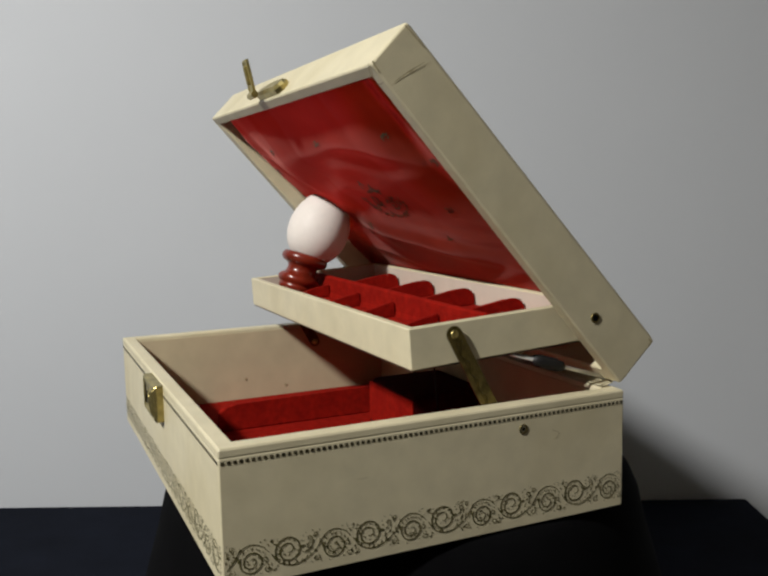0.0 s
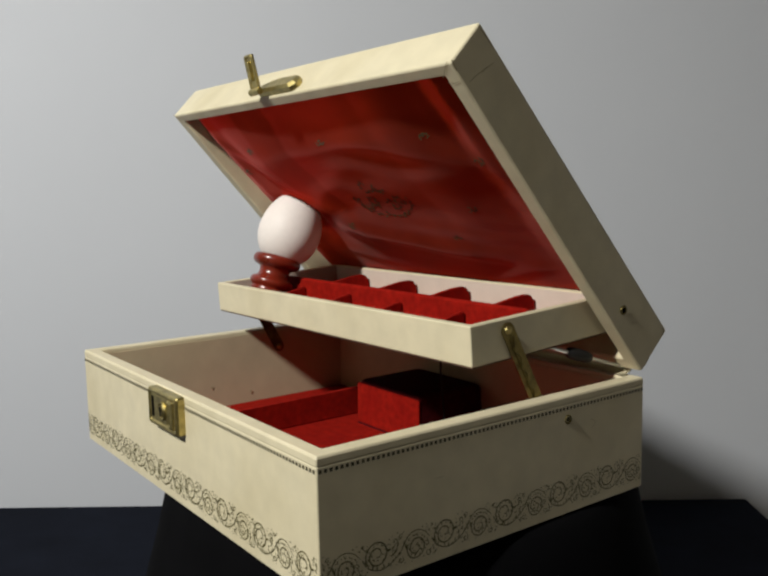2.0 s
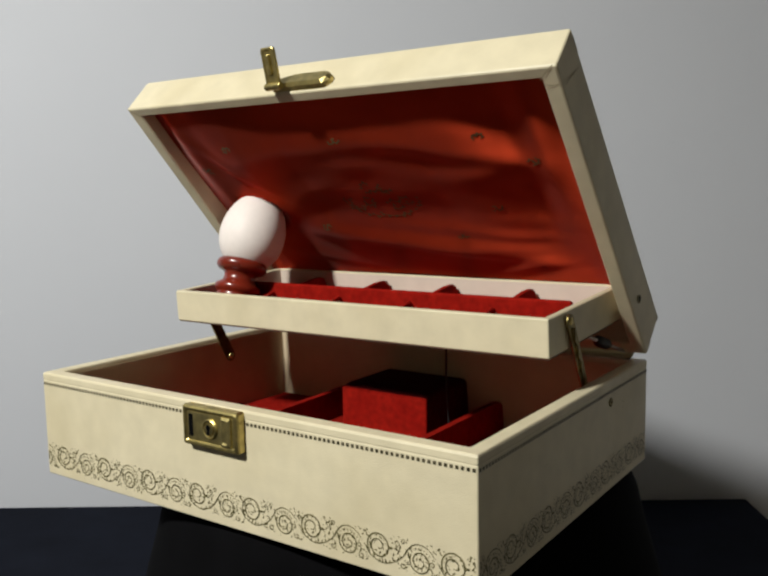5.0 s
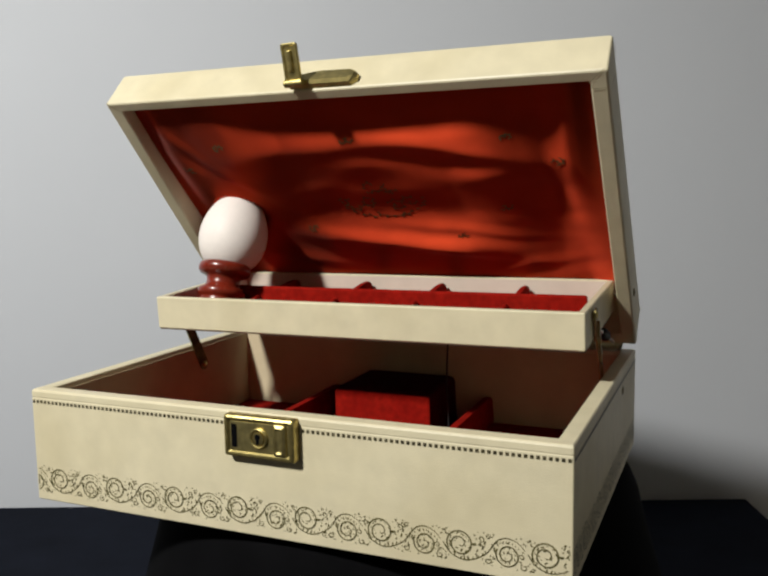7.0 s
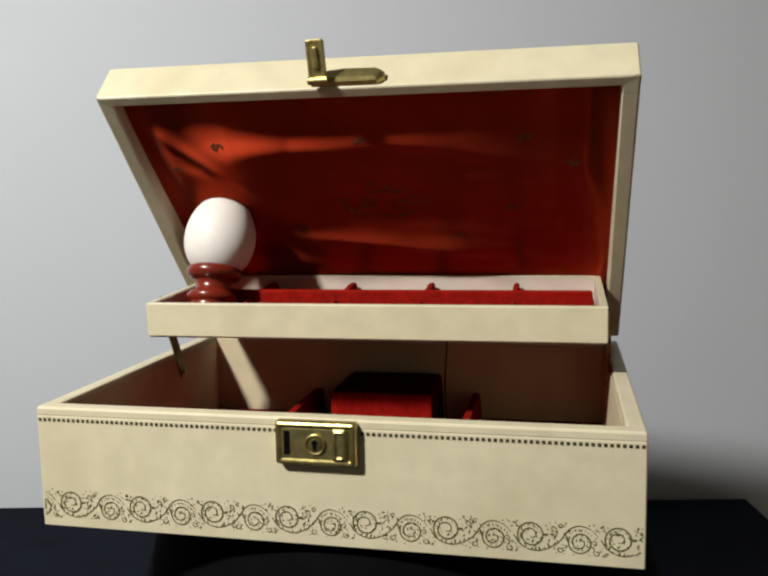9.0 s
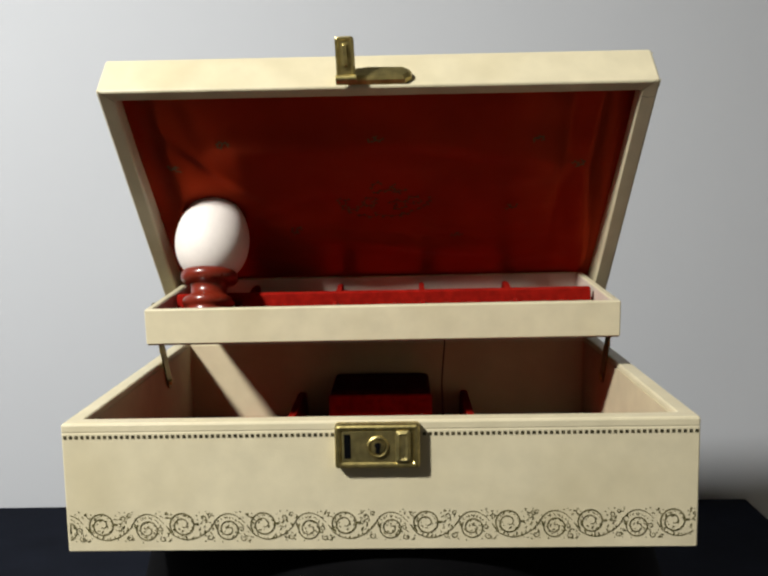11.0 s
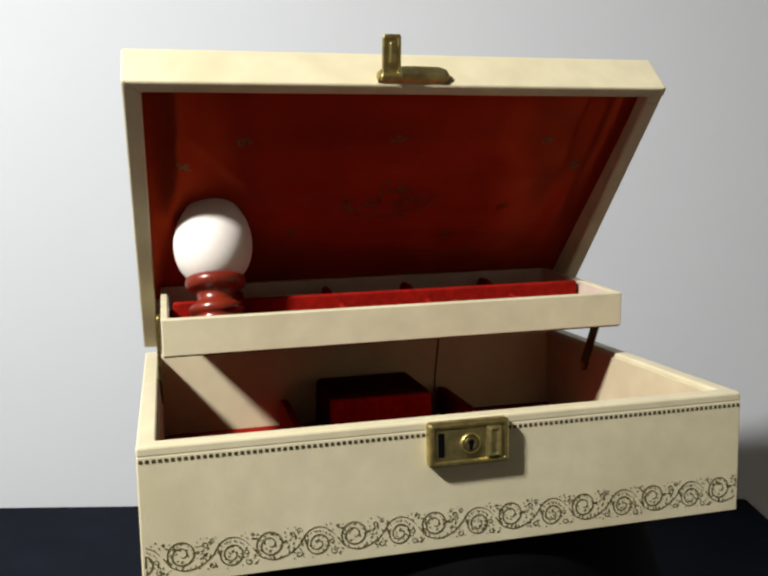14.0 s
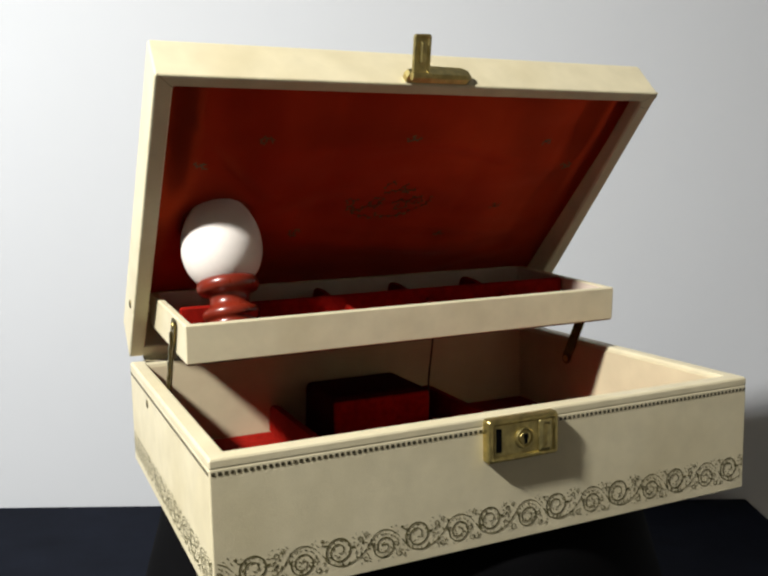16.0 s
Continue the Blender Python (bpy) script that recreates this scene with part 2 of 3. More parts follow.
def scroll_border(length, m, parent, phase):
    """Printed vine scrolls: a wavy stem with a large spiral over each trough and a smaller one under each crest."""
    bm, rng, period = bmesh.new(), random.Random(5), 37.6
    x = phase - 2 * period

    def line(pts, w, even=False):
        pts = [p for p in pts if 0.8 < p[0] < length - 0.8]
        if len(pts) > 1:
            ribbon(bm, pts, w, m, 0.16, even)

    def leaf(px, py, a, size, fat=0.42):
        line([(px + size * t * math.cos(a + 0.5 * t), py + size * t * math.sin(a + 0.5 * t)) for t in (0, 0.35, 0.7, 1.0)], size * fat)

    def smooth_line(knots, w, steps=7):
        pts = []
        for i in range(1, len(knots) - 2):
            p0, p1, p2, p3 = knots[i - 1:i + 3]
            for k in range(steps):
                t = k / steps
                pts.append(tuple(0.5 * (2 * b + (c - a) * t + (2 * a - 5 * b + 4 * c - d) * t * t + (3 * b - a - 3 * c + d) * t ** 3)
                                 for a, b, c, d in zip(p0, p1, p2, p3)))
        line(pts, w, True)
        return pts

    while x < length + period:
        bx = x + 21.0
        # the large spiral and the trough under it, which rises to the next crest
        line(curl(x, 11.8, 5.9, 215, -1, 1.9, 56), 0.68, True)
        trough = smooth_line([(x - 10, 13.2), (x - 7.6, 11.4), (x - 4.6, 7.2), (x + 0.5, 4.9), (x + 5.0, 5.2), (x + 10, 7.6), (x + 13.6, 11.0), (x + 16.5, 15.2), (bx, 17.2)], 0.52)
        # the crest and the smaller spiral that hangs under it
        smooth_line([(x + 11, 8.4), (x + 13.6, 11.4), (x + 16.8, 15.6), (bx, 17.2), (bx + 4.6, 15.8), (bx + 8.4, 12.0), (bx + 12, 8)], 0.5)
        line(curl(bx + 0.2, 9.6, 5.1, 150, 1, 1.9, 50), 0.62, True)
        leaf(bx - 5.6, 12.6, -1.75, 3.2, 0.28)
        # leaves along the trough, inside both spirals, and along the crest
        for k in range(13):
            px, py = trough[min(len(trough) - 1, 4 + 3 * k)]
            leaf(px, py + rng.uniform(-0.4, 0.5), rng.uniform(0.2, 1.6), rng.uniform(0.9, 2.1), 0.4)
        for cx, cy, r, way, count in ((x, 11.8, 4.6, -1, 12), (x, 11.8, 2.6, -1, 6), (bx + 0.2, 9.6, 3.9, 1, 10), (bx + 0.2, 9.6, 2.1, 1, 5)):
            for k in range(count):
                a = way * 6.28 * (k + rng.uniform(-0.3, 0.3)) / count
                leaf(cx + r * math.cos(a), cy + r * math.sin(a), a + way * rng.uniform(1.3, 2.5), rng.uniform(0.8, 1.7), rng.uniform(0.3, 0.5))
        for k in range(9):
            leaf(bx - 4.4 + 1.35 * k, 15.9 - 0.16 * (k - 3.2) ** 2, rng.uniform(-2.6, -0.8), rng.uniform(0.8, 1.5))
        leaf(x + 5.4, 12.4, -0.4, 2.0, 0.6)
        for k in range(16):
            leaf(x + rng.uniform(6.6, 15.0), rng.uniform(4.2, 18.0), rng.uniform(0, 6.3), rng.uniform(0.8, 1.5), 0.4)
        for k in range(12):
            leaf(bx + rng.uniform(6.0, 11.0), rng.choice((rng.uniform(3.8, 8.5), rng.uniform(14.5, 18.0))), rng.uniform(0, 6.3), rng.uniform(0.8, 1.5), 0.4)
        # small curls in the gaps
        for gx, gy, g, start, way in ((12.6, 6.0, 1.5, 60, -1), (28.4, 5.4, 1.5, 120, 1), (27.2, 9.6, 1.3, 200, -1), (9.6, 15.2, 1.4, 250, 1), (12.9, 16.6, 1.1, 20, 1)):
            line(curl(x + gx, gy, g, start, way, 1.15, 12), 0.5)
        for gx, gy, a in ((8.2, 12.4, 0.3), (9.8, 10.4, 0.6), (7.4, 9.0, 0.5), (31.0, 15.6, -0.7), (29.4, 17.2, -0.4), (26.6, 7.4, 2.2), (10.8, 12.8, 0.9), (30.6, 3.9, 0.2)):
            leaf(x + gx, gy, a + rng.uniform(-0.2, 0.2), rng.uniform(1.2, 1.9))
        for gx, gy in ((6.6, 16.6), (8.0, 18.0), (11.0, 18.4), (25.2, 17.6), (27.0, 18.2), (32.6, 17.0), (10.6, 4.2), (14.6, 4.4), (25.4, 4.0), (32.4, 5.6), (7.2, 14.6), (18.6, 3.8)):
            px = x + gx + rng.uniform(-0.3, 0.3)
            if 1 < px < length - 1:
                spot(bm, px, gy + rng.uniform(-0.3, 0.3), rng.uniform(0.25, 0.42), m)
        x += period
    part("scroll_border", bm, INK, parent, "dark olive printed border of vine scrolls")


def bead_line(length, m, parent):
    bm, n = bmesh.new(), int(length / 2.6)
    for i in range(n):
        x = (i + 0.5) * length / n
        v = [bm.verts.new(m @ Vector((px * MM, py * MM, 0.16 * MM))) for px, py in ((x - 0.76, 53.3), (x + 0.76, 53.3), (x + 0.76, 54.9), (x - 0.76, 54.9))]
        bm.faces.new(v)
    part("bead_line", bm, BEAD_INK, parent, "row of small dark printed squares")


def face_matrix(face):
    """A side of the box, seen from outside: x along it, y up, z out of it."""
    return {"front": Matrix(((1, 0, 0, -0.145), (0, 0, -1, -0.0004), (0, 1, 0, 0), (0, 0, 0, 1))),
            "right": Matrix(((0, 0, 1, 0.1454), (1, 0, 0, 0), (0, 1, 0, 0), (0, 0, 0, 1))),
            "left": Matrix(((0, 0, -1, -0.1454), (-1, 0, 0, 0.2088), (0, 1, 0, 0), (0, 0, 0, 1)))}[face]


def box_body(box):
    bm = loft(bmesh.new(), -145.4, 145.4, -0.4, 209.2, [(0.5, -0.8, 0.8), (0, -0.3, 0.8), (0, 55.6, 0.8), (0.14, 56.0, 0.8), (0.14, 56.4, 0.8), (0, 56.8, 0.8),
                                                       (0, 59.4, 0.8), (0.35, 60.2, 0.8), (0.9, 60.6, 0.8), (7.4, 60.6, 1), (8.1, 60.1, 1), (8.4, 59.0, 1), (8.6, 3, 1)])
    body = part("body", bm, CREAM, box, "cream leatherette case with a padded rim")
    paper = loft(bmesh.new(), -136.7, 136.7, 8.3, 200.5, [(0, 57.6, 1), (0, 3.2, 1), (0.5, 3.2, 1), (0.5, 57.6, 1), (0, 57.6, 1)], close=False)
    part("paper_lining", paper, PAPER, body, "pinkish brown paper lining, worn")
    for x, y, z, r in ((-136.0, 0.0866, 22, 0.9), (-136.0, 0.118, 14, 1.1), (-136.0, 0.152, 33, 0.5)):
        bm = bmesh.new()
        spot(bm, 0, 0, r, Matrix.Translation((x * MM, y, z * MM)) @ pose(0, 0, 0, 0, 90), 9, 0.15)
        part("rust_spot", bm, SCUFF, body, "small brown rust spot")
    for face, length, phase in (("front", 290, 16.0), ("right", 208.8, 28.3), ("left", 208.8, 21.0)):
        m = face_matrix(face)
        scroll_border(length, m, body, phase)
        bead_line(length, m, body)
    for x in (145.5, -145.5):
        hole = lathe(bmesh.new(), [(2.0, -0.6), (2.5, 0.25), (1.9, 0.35), (1.5, -0.2)], Matrix.Translation((x * MM, 0.148, 0.0483)) @ pose(0, 0, 0, 0, 90 if x > 0 else -90), 16)
        rivet = part("rivet", hole, DARK_BRASS, body, smooth=True)
        bm = bmesh.new()
        spot(bm, 0, 0, 0.9, Matrix.Translation((x * MM, 0.148, 0.0483)) @ pose(0, 0, 0, 0, 90 if x > 0 else -90), 12, 0.2)
        part("rivet_hole", bm, BLACK_STAND, rivet)
    return body


def velvet_fittings(box):
    floor = bmesh.new()
    slab(floor, -136, 136, 9, 199.8, 3.3, 7, 1.2)
    part("velvet_floor", floor, VELVET, box, "red velvet floor of the case")
    # top and sides have shade in their colour; the front keeps plain red
    mound = loft(bmesh.new(), -36, 30, 146, 200, [(-0.5, 7, 1.5), (0.2, 10, 1.5), (0.8, 33, 2), (1.2, 35.4, 2.2), (2.4, 36.2, 2.5)])
    cushion = part("cushion", mound, SHADED_VELVET, box, "red velvet block, its sides coloured darker for shade")
    face = loft(bmesh.new(), -35.6, 29.6, 8, 35.2, [(0, 0, 1.5), (0, 0.8, 1.5), (1.0, 1.3, 1.5)], Matrix(((1, 0, 0, 0), (0, 0, -1, 0.1466), (0, 1, 0, 0), (0, 0, 0, 1))))
    part("cushion_front", face, VELVET, cushion, "red velvet front in its plain colour")
    cover = loft(bmesh.new(), -36, 30, 146, 200, [(1.7, 35.9, 2.2), (1.6, 36.4, 2.2), (3.2, 37.4, 2.5), (10, 38, 3), (20, 38.3, 3)])
    part("cushion_top", cover, SHADED_VELVET, cushion, "red velvet top, coloured dark for the shade under the tray")
    for x, s in ((-58, 1), (53, 1)):
        bm = bmesh.new()
        prof = [(46, 7), (47, 20), (52, 23.5), (60, 24.5), (120, 25), (190, 25.6), (196, 25.2), (199, 23), (200, 7)]
        a = [bm.verts.new(((x - 2.2 - (0.8 if z < 8 else 0)) * MM, y * MM, z * MM)) for y, z in prof]
        b = [bm.verts.new(((x + 2.2 + (0.8 if z < 8 else 0)) * MM, y * MM, z * MM)) for y, z in prof]
        n = len(a)
        for i in range(n):
            bm.faces.new((a[i], a[(i + 1) % n], b[(i + 1) % n], b[i]))
        bm.faces.new(a[::-1])
        bm.faces.new(b)
        bmesh.ops.bevel(bm, geom=bm.edges[:], offset=0.8 * MM, segments=1, affect="EDGES", clamp_overlap=True)
        part("divider", bm, VELVET, box)
    bm = bmesh.new()
    pts = [Vector((38.5, 156, 81)), Vector((38.4, 156, 66)), Vector((37.5, 157, 55)), Vector((36.8, 158, 46)), Vector((36.4, 159, 38)), Vector((37.2, 160, 20)), Vector((37, 160, 8))]
    for a, b in zip(pts, pts[1:]):
        bar(bm, a, b, 0.9, 0.9, (0, 1, 0.1))
    part("thread", bm, BLACK_PLASTIC, box, "thin black cord hanging under the tray")


LINING = (-137.3, 137.3, 32.0, 202.9)


def lining_depth(x, u):
    """How deep the satin lies behind the rim of the lid, in mm: a pillow with creases."""
    x0, x1, u0, u1 = LINING
    a, b = (x - x0) / (x1 - x0), (u - u0) / (u1 - u0)
    edge = min(1, 9 * min(a, 1 - a)) * min(1, 12 * b)
    flank = min(1, min(a, 1 - a) / 0.07)
    flank = flank * flank * (3 - 2 * flank)
    soft = 2.0 * noise.noise(Vector((x * 0.011, u * 0.024, 0.3))) + 1.1 * noise.noise(Vector((x * 0.016 + u * 0.014, u * 0.055, 4.0)))
    fold = 0.0
    for cx, cu, lean, length, width, size in ((-20, 140, 0.04, 95, 26, 1.9), (100, 176, -0.1, 38, 15, -1.5), (-10, 168, 0.05, 80, 7, 0.8), (60, 160, -0.22, 45, 6, 0.9), (40, 92, -0.12, 70, 5, 0.9), (20, 76, -0.2, 60, 4, 0.7),
                                              (-60, 120, 0.5, 45, 9, 0.8), (95, 60, 0.25, 40, 5, 0.7), (-108, 165, -1.1, 30, 6, 1.0), (-70, 60, -0.2, 50, 6, 0.6)):
        dx, du = x - cx, u - cu - lean * (x - cx) + 3 * noise.noise(Vector((x * 0.03, cu, 0)))
        fold += size * math.exp(-(dx / length) ** 2) * (math.exp(-(du / width) ** 2) - 0.6 * math.exp(-((du + 1.6 * width) / width) ** 2))
    dx, du = x + 103.1, u - 103.5
    dent = 2.0 * math.exp(-((dx / 40) ** 2 + (du / 38) ** 2)) * min(1, 9 * a)
    # hollows where the cloth is drawn in beside the two ends
    hollow = 5.6 * math.exp(-((x - 112 + 4 * noise.noise(Vector((3.0, u * 0.03, 0)))) / 27) ** 2) * min(1, max(0, (u - 45) / 60))
    hollow += 1.5 * math.exp(-((x + 117 - 0.2 * (203 - u)) / 12) ** 2) * min(1, max(0, (u - 125) / 30))
    back_to = 0.5 * (168 - u + math.sqrt((168 - u) ** 2 + 120))
    # a long swell along the front edge, falling back towards the rim
    span = max(0.0, min(1.0, (x + 112) / 40)) * max(0.0, min(1.0, (95 - x) / 45))
    crest = u - 168 - 0.03 * x - 4 * noise.noise(Vector((x * 0.02, 7.0, 0)))
    back = max(0.0, min(1.0, crest / 45))
    swell = 1.5 * math.exp(-(crest / 14) ** 2) - 1.5 * back * back * (3 - 2 * back)
    # a lower one slants across the middle
    span_low = max(0.0, min(1.0, (x + 80) / 35)) * max(0.0, min(1.0, (100 - x) / 50))
    low_crest = u - 80 + 0.10 * x - 4 * noise.noise(Vector((x * 0.025, 2.0, 0)))
    back = max(0.0, min(1.0, low_crest / 38))
    swell = swell * span + (3.1 * math.exp(-(low_crest / 12) ** 2) - 3.5 * back * back * (3 - 2 * back)) * span_low
    depth = (9.0 + 0.065 * back_to) * (1 - flank) + (2.1 + 0.148 * back_to) * flank - (0.75 * soft + fold) * edge - swell * edge + dent + hollow * edge
    depth = max(depth, 0.7)
    # the egg presses into the cloth
    room = 1 - (dx / 23.4) ** 2 - (du / 24.2) ** 2
    return min(23.4, max(depth, -3.4 + 27.6 * math.sqrt(room) if room > 0 else 0))


def gilt_sprig(shell, pts, width, leaf, name, label, rng):
    """One worn gilt sprig printed on the satin: a stem with leaflets on both sides."""
    bm, rows, n = bmesh.new(), [], len(pts)

    def on(px, pu):
        return bm.verts.new(LID @ Vector((px * MM, pu * MM, (lining_depth(px, pu) - 0.24) * MM)))

    ways = []
    for i, (px, pu) in enumerate(pts):
        a, b = pts[max(0, i - 1)], pts[min(n - 1, i + 1)]
        d = Vector((b[0] - a[0], b[1] - a[1])).normalized()
        w = width * (0.4 + 0.6 * math.sin(math.pi * (i + 0.5) / n)) / 2
        ways.append(d)
        rows.append((on(px - d.y * w, pu + d.x * w), on(px + d.y * w, pu - d.x * w)))
    for i in range(n - 1):
        p, q = rows[i], rows[i + 1]
        bm.faces.new((p[0], p[1], q[1], q[0]))
        if leaf and rng.random() < 0.85:
            e = i % 2
            side = Vector((-ways[i].y, ways[i].x)) * (1 if e == 0 else -1)
            tip = Vector(pts[i]) + side * leaf * rng.uniform(0.6, 1.1) + ways[i] * leaf * 0.7
            mid = Vector(pts[i]) + side * leaf * 0.6 + ways[i] * leaf * 0.05
            bm.faces.new((p[e], q[e], on(*tip), on(*mid)))
    part(name, bm, GILT, shell, label)


def gilt_marks(shell):
    """What is left of small sprigs round the satin."""
    rng = random.Random(11)
    for cx, cu, r, start in ((-86, 170, 2.8, 60), (-117, 153, 2.6, 150), (-2, 172, 3.0, 200), (89, 168, 2.4, 20), (113, 148, 3.0, 300), (78, 112, 3.0, 240), (47, 88, 2.2, 190), (-53, 94, 2.8, 100)):
        for k, turn in ((0, 1), (1, -1)):
            pts = curl(cx + (2.6 * k - 1.3) * 1.2, cu + rng.uniform(-1, 1), r, start + 150 * k, turn, 0.62, 9)
            gilt_sprig(shell, pts, 0.8, 1.3, "gilt_mark", "worn gilt sprig on the satin", rng)


def gilt_crest(shell):
    """The worn crest in the middle of the satin: two wreath halves, scrolls between them and sprigs over them."""
    rng = random.Random(4)

    def arc(cx, cu, rx, ru, a0, a1, n=12):
        return [(cx + rx * math.cos(radians(a0 + (a1 - a0) * i / n)), cu + ru * math.sin(radians(a0 + (a1 - a0) * i / n))) for i in range(n + 1)]

    stems = [arc(2, 118, 28, 15, 165, 255), arc(2, 118, 27, 14, 15, -70), arc(-17, 116, 5, 6, 120, 300, 8), arc(-10, 110, 5, 4, 200, 20, 8), curl(-6, 117, 5.0, 30, 1, 1.2, 16),
             curl(10, 113, 5.4, 160, -1, 1.2, 16), curl(19, 117, 5.0, 320, 1, 1.1, 14), arc(6, 108, 12, 4, 200, 330, 10), arc(-1, 131, 4, 4, 200, 60, 6), arc(11, 131, 4, 4, 340, 120, 6),
             arc(4, 124, 9, 4, 160, 20, 8)]
    for i, pts in enumerate(stems):
        gilt_sprig(shell, pts, 0.3 if i < 2 else 0.7, 2.2, "crest_sprig", "worn gilt sprig of the crest", rng)


def wear_marks(shell, body):
    """Creases and scratches in the leatherette."""
    side = LID @ Matrix(((0, 0, 1, 0.1460), (1, 0, 0, 0), (0, 1, 0, 0), (0, 0, 0, 1)))
    rim = LID @ Matrix(((1, 0, 0, 0), (0, -1, 0, 0), (0, 0, -1, 0), (0, 0, 0, 1)))
    marks = ((side, shell, 0.6, [(196.5, 3), (196.2, 8), (195.4, 12), (194.4, 17), (193.8, 20)]), (side, shell, 0.9, [(195.6, 11.0), (195.2, 12.4), (194.9, 13.4)]),
             (side, shell, 1.0, [(209.6, 1.4), (207.4, 0.8), (204.5, 0.7)]), (side, shell, 0.7, [(211.0, 23.0), (206, 23.6), (200, 23.9)]),
             (side, shell, 1.2, [(9.5, 27.6), (7.0, 27.4), (6.4, 25)]), (side, shell, 0.6, [(6.0, 9), (5.7, 5), (6.2, 2)]),
             (rim, shell, 0.5, [(136.5, -202.5), (140, -206), (144.5, -210)]), (rim, shell, 0.5, [(137.5, -200), (141, -199), (145, -199.6)]),
             (rim, shell, 0.5, [(-137, -202.5), (-141, -206), (-145, -210)]),
             (face_matrix("right"), body, 0.45, [(165, 45.5), (167.4, 44.6), (169.2, 43.2), (167.5, 41.4), (166, 40.6)]),
             (face_matrix("right"), body, 0.2, [(60, 38), (63, 37.6), (66, 37.9)]))
    for m, owner, width, pts in marks:
        bm = bmesh.new()
        ribbon(bm, pts, width, m, 0.13)
        part("crease", bm, SCUFF, owner, "grimy crease in the leatherette")


def lid(box):
    bm = loft(bmesh.new(), -146.0, 146.0, 4.9, 209.4, [(8.8, 23.6, 1), (8.8, 1.2, 1), (8.0, 0.3, 1), (1.2, 0, 1.2), (0.4, 0.3, 1.2), (0, 1.0, 1.2), (0.3, 23.8, 1.2),
                                                    (0.6, 24.9, 1.4), (1.6, 25.7, 2), (5, 26.2, 3), (40, 27.0, 6), (90, 27.4, 6)])
    for v in bm.verts:
        front = v.co.y > 0.15
        if v.co.z > 0.02:
            v.co.z += 0.0046 * (1 - v.co.y / 0.21)
        if front and abs(v.co.x) < 0.1385 and v.co.z < 0.026 and v.co.y < 0.2016:
            v.co.y += 0.0022
        elif front:
            v.co.y += 0.1 * v.co.z
    bm.transform(LID)
    shell = part("lid", bm, CREAM, box, "cream leatherette lid standing half open")
    # satin panel, pulled tight at the edges with long soft creases
    bm, nx, ny = bmesh.new(), 110, 80
    x0, x1, u0, u1 = LINING
    grid = []
    for j in range(ny + 1):
        row = []
        for i in range(nx + 1):
            x, u = x0 + (x1 - x0) * i / nx, u0 + (u1 - u0) * j / ny
            row.append(bm.verts.new(LID @ Vector((x * MM, u * MM, lining_depth(x, u) * MM))))
        grid.append(row)
    for j in range(ny):
        for i in range(nx):
            bm.faces.new((grid[j][i], grid[j][i + 1], grid[j + 1][i + 1], grid[j + 1][i]))
    part("satin_lining", bm, SATIN, shell, "red satin lid lining, creased and faded", smooth=True)
    for x in (146.1, -146.1):
        hole = lathe(bmesh.new(), [(2.2, -0.6), (2.7, 0.25), (2.0, 0.35), (1.6, -0.3)], Matrix.Translation((x * MM, 0.1898, 0.0993)) @ pose(0, 0, 0, 0, 90 if x > 0 else -90), 16)
        part("rivet", hole, DARK_BRASS, shell, smooth=True)
        bm = bmesh.new()
        spot(bm, 0, 0, 1.6, Matrix.Translation((x * MM, 0.1898, 0.0993)) @ pose(0, 0, 0, 0, 90 if x > 0 else -90), 12, 0.4)
        part("rivet_hole", bm, BLACK_STAND, shell)
    gilt_marks(shell)
    gilt_crest(shell)
    # hasp on the front edge of the lid: x along it, y across it towards the lid's top, z out of it
    front = LID @ Matrix(((1, 0, 0, 0), (0, 0, 1, 0.2098), (0, 1, 0, 0), (0, 0, 0, 1)))
    bm, hull = bmesh.new(), [(-20.5, 1.2), (-11, 1.0), (15, 1.0), (18.5, 4.2), (18.5, 7.4), (15, 10.8), (-4, 11.4), (-12, 9.6), (-20.5, 6.0)]
    lo = [bm.verts.new(front @ Vector((x * MM, y * MM, 0.05 * MM))) for x, y in hull]
    mi = [bm.verts.new(front @ Vector((x * MM, y * MM, 2.8 * MM))) for x, y in hull]
    hi = [bm.verts.new(front @ Vector(((x * 0.92 - 0.2) * MM, (5.6 + (y - 5.5) * 0.72) * MM, 4.6 * MM))) for x, y in hull]
    for a, b in ((lo, mi), (mi, hi)):
        for i in range(len(a)):
            j = (i + 1) % len(a)
            bm.faces.new((a[i], a[j], b[j], b[i]))
    bm.faces.new(lo[::-1])
    bm.faces.new(hi)
    part("hasp_plate", bm, BRASS, shell, "aged brass hasp plate")
    foot, tip = Vector((-14.9, 65.8, 220.6)), Vector((-15.5, 61.6, 241.0))
    up = (tip - foot).normalized()
    out = Vector((0, -1, -0.25)) - up * up.dot(Vector((0, -1, -0.25)))
    out.normalize()
    wide = up.cross(out)
    at = Matrix.Translation(foot * MM) @ Matrix(((wide.x, up.x, out.x, 0), (wide.y, up.y, out.y, 0), (wide.z, up.z, out.z, 0), (0, 0, 0, 1)))
    tongue = loft(bmesh.new(), -4.8, 4.8, -2, 20.6, [(0, -0.8, 1.6), (0, 0.5, 1.6), (0.5, 0.9, 1.4), (1.4, 0.9, 1.2), (1.9, 0.4, 1.0)], at)
    loft(tongue, -1.5, 1.5, 6, 17, [(0, 0.3, 0.8), (0.2, 1.7, 0.7), (0.7, 2.1, 0.4)], at)
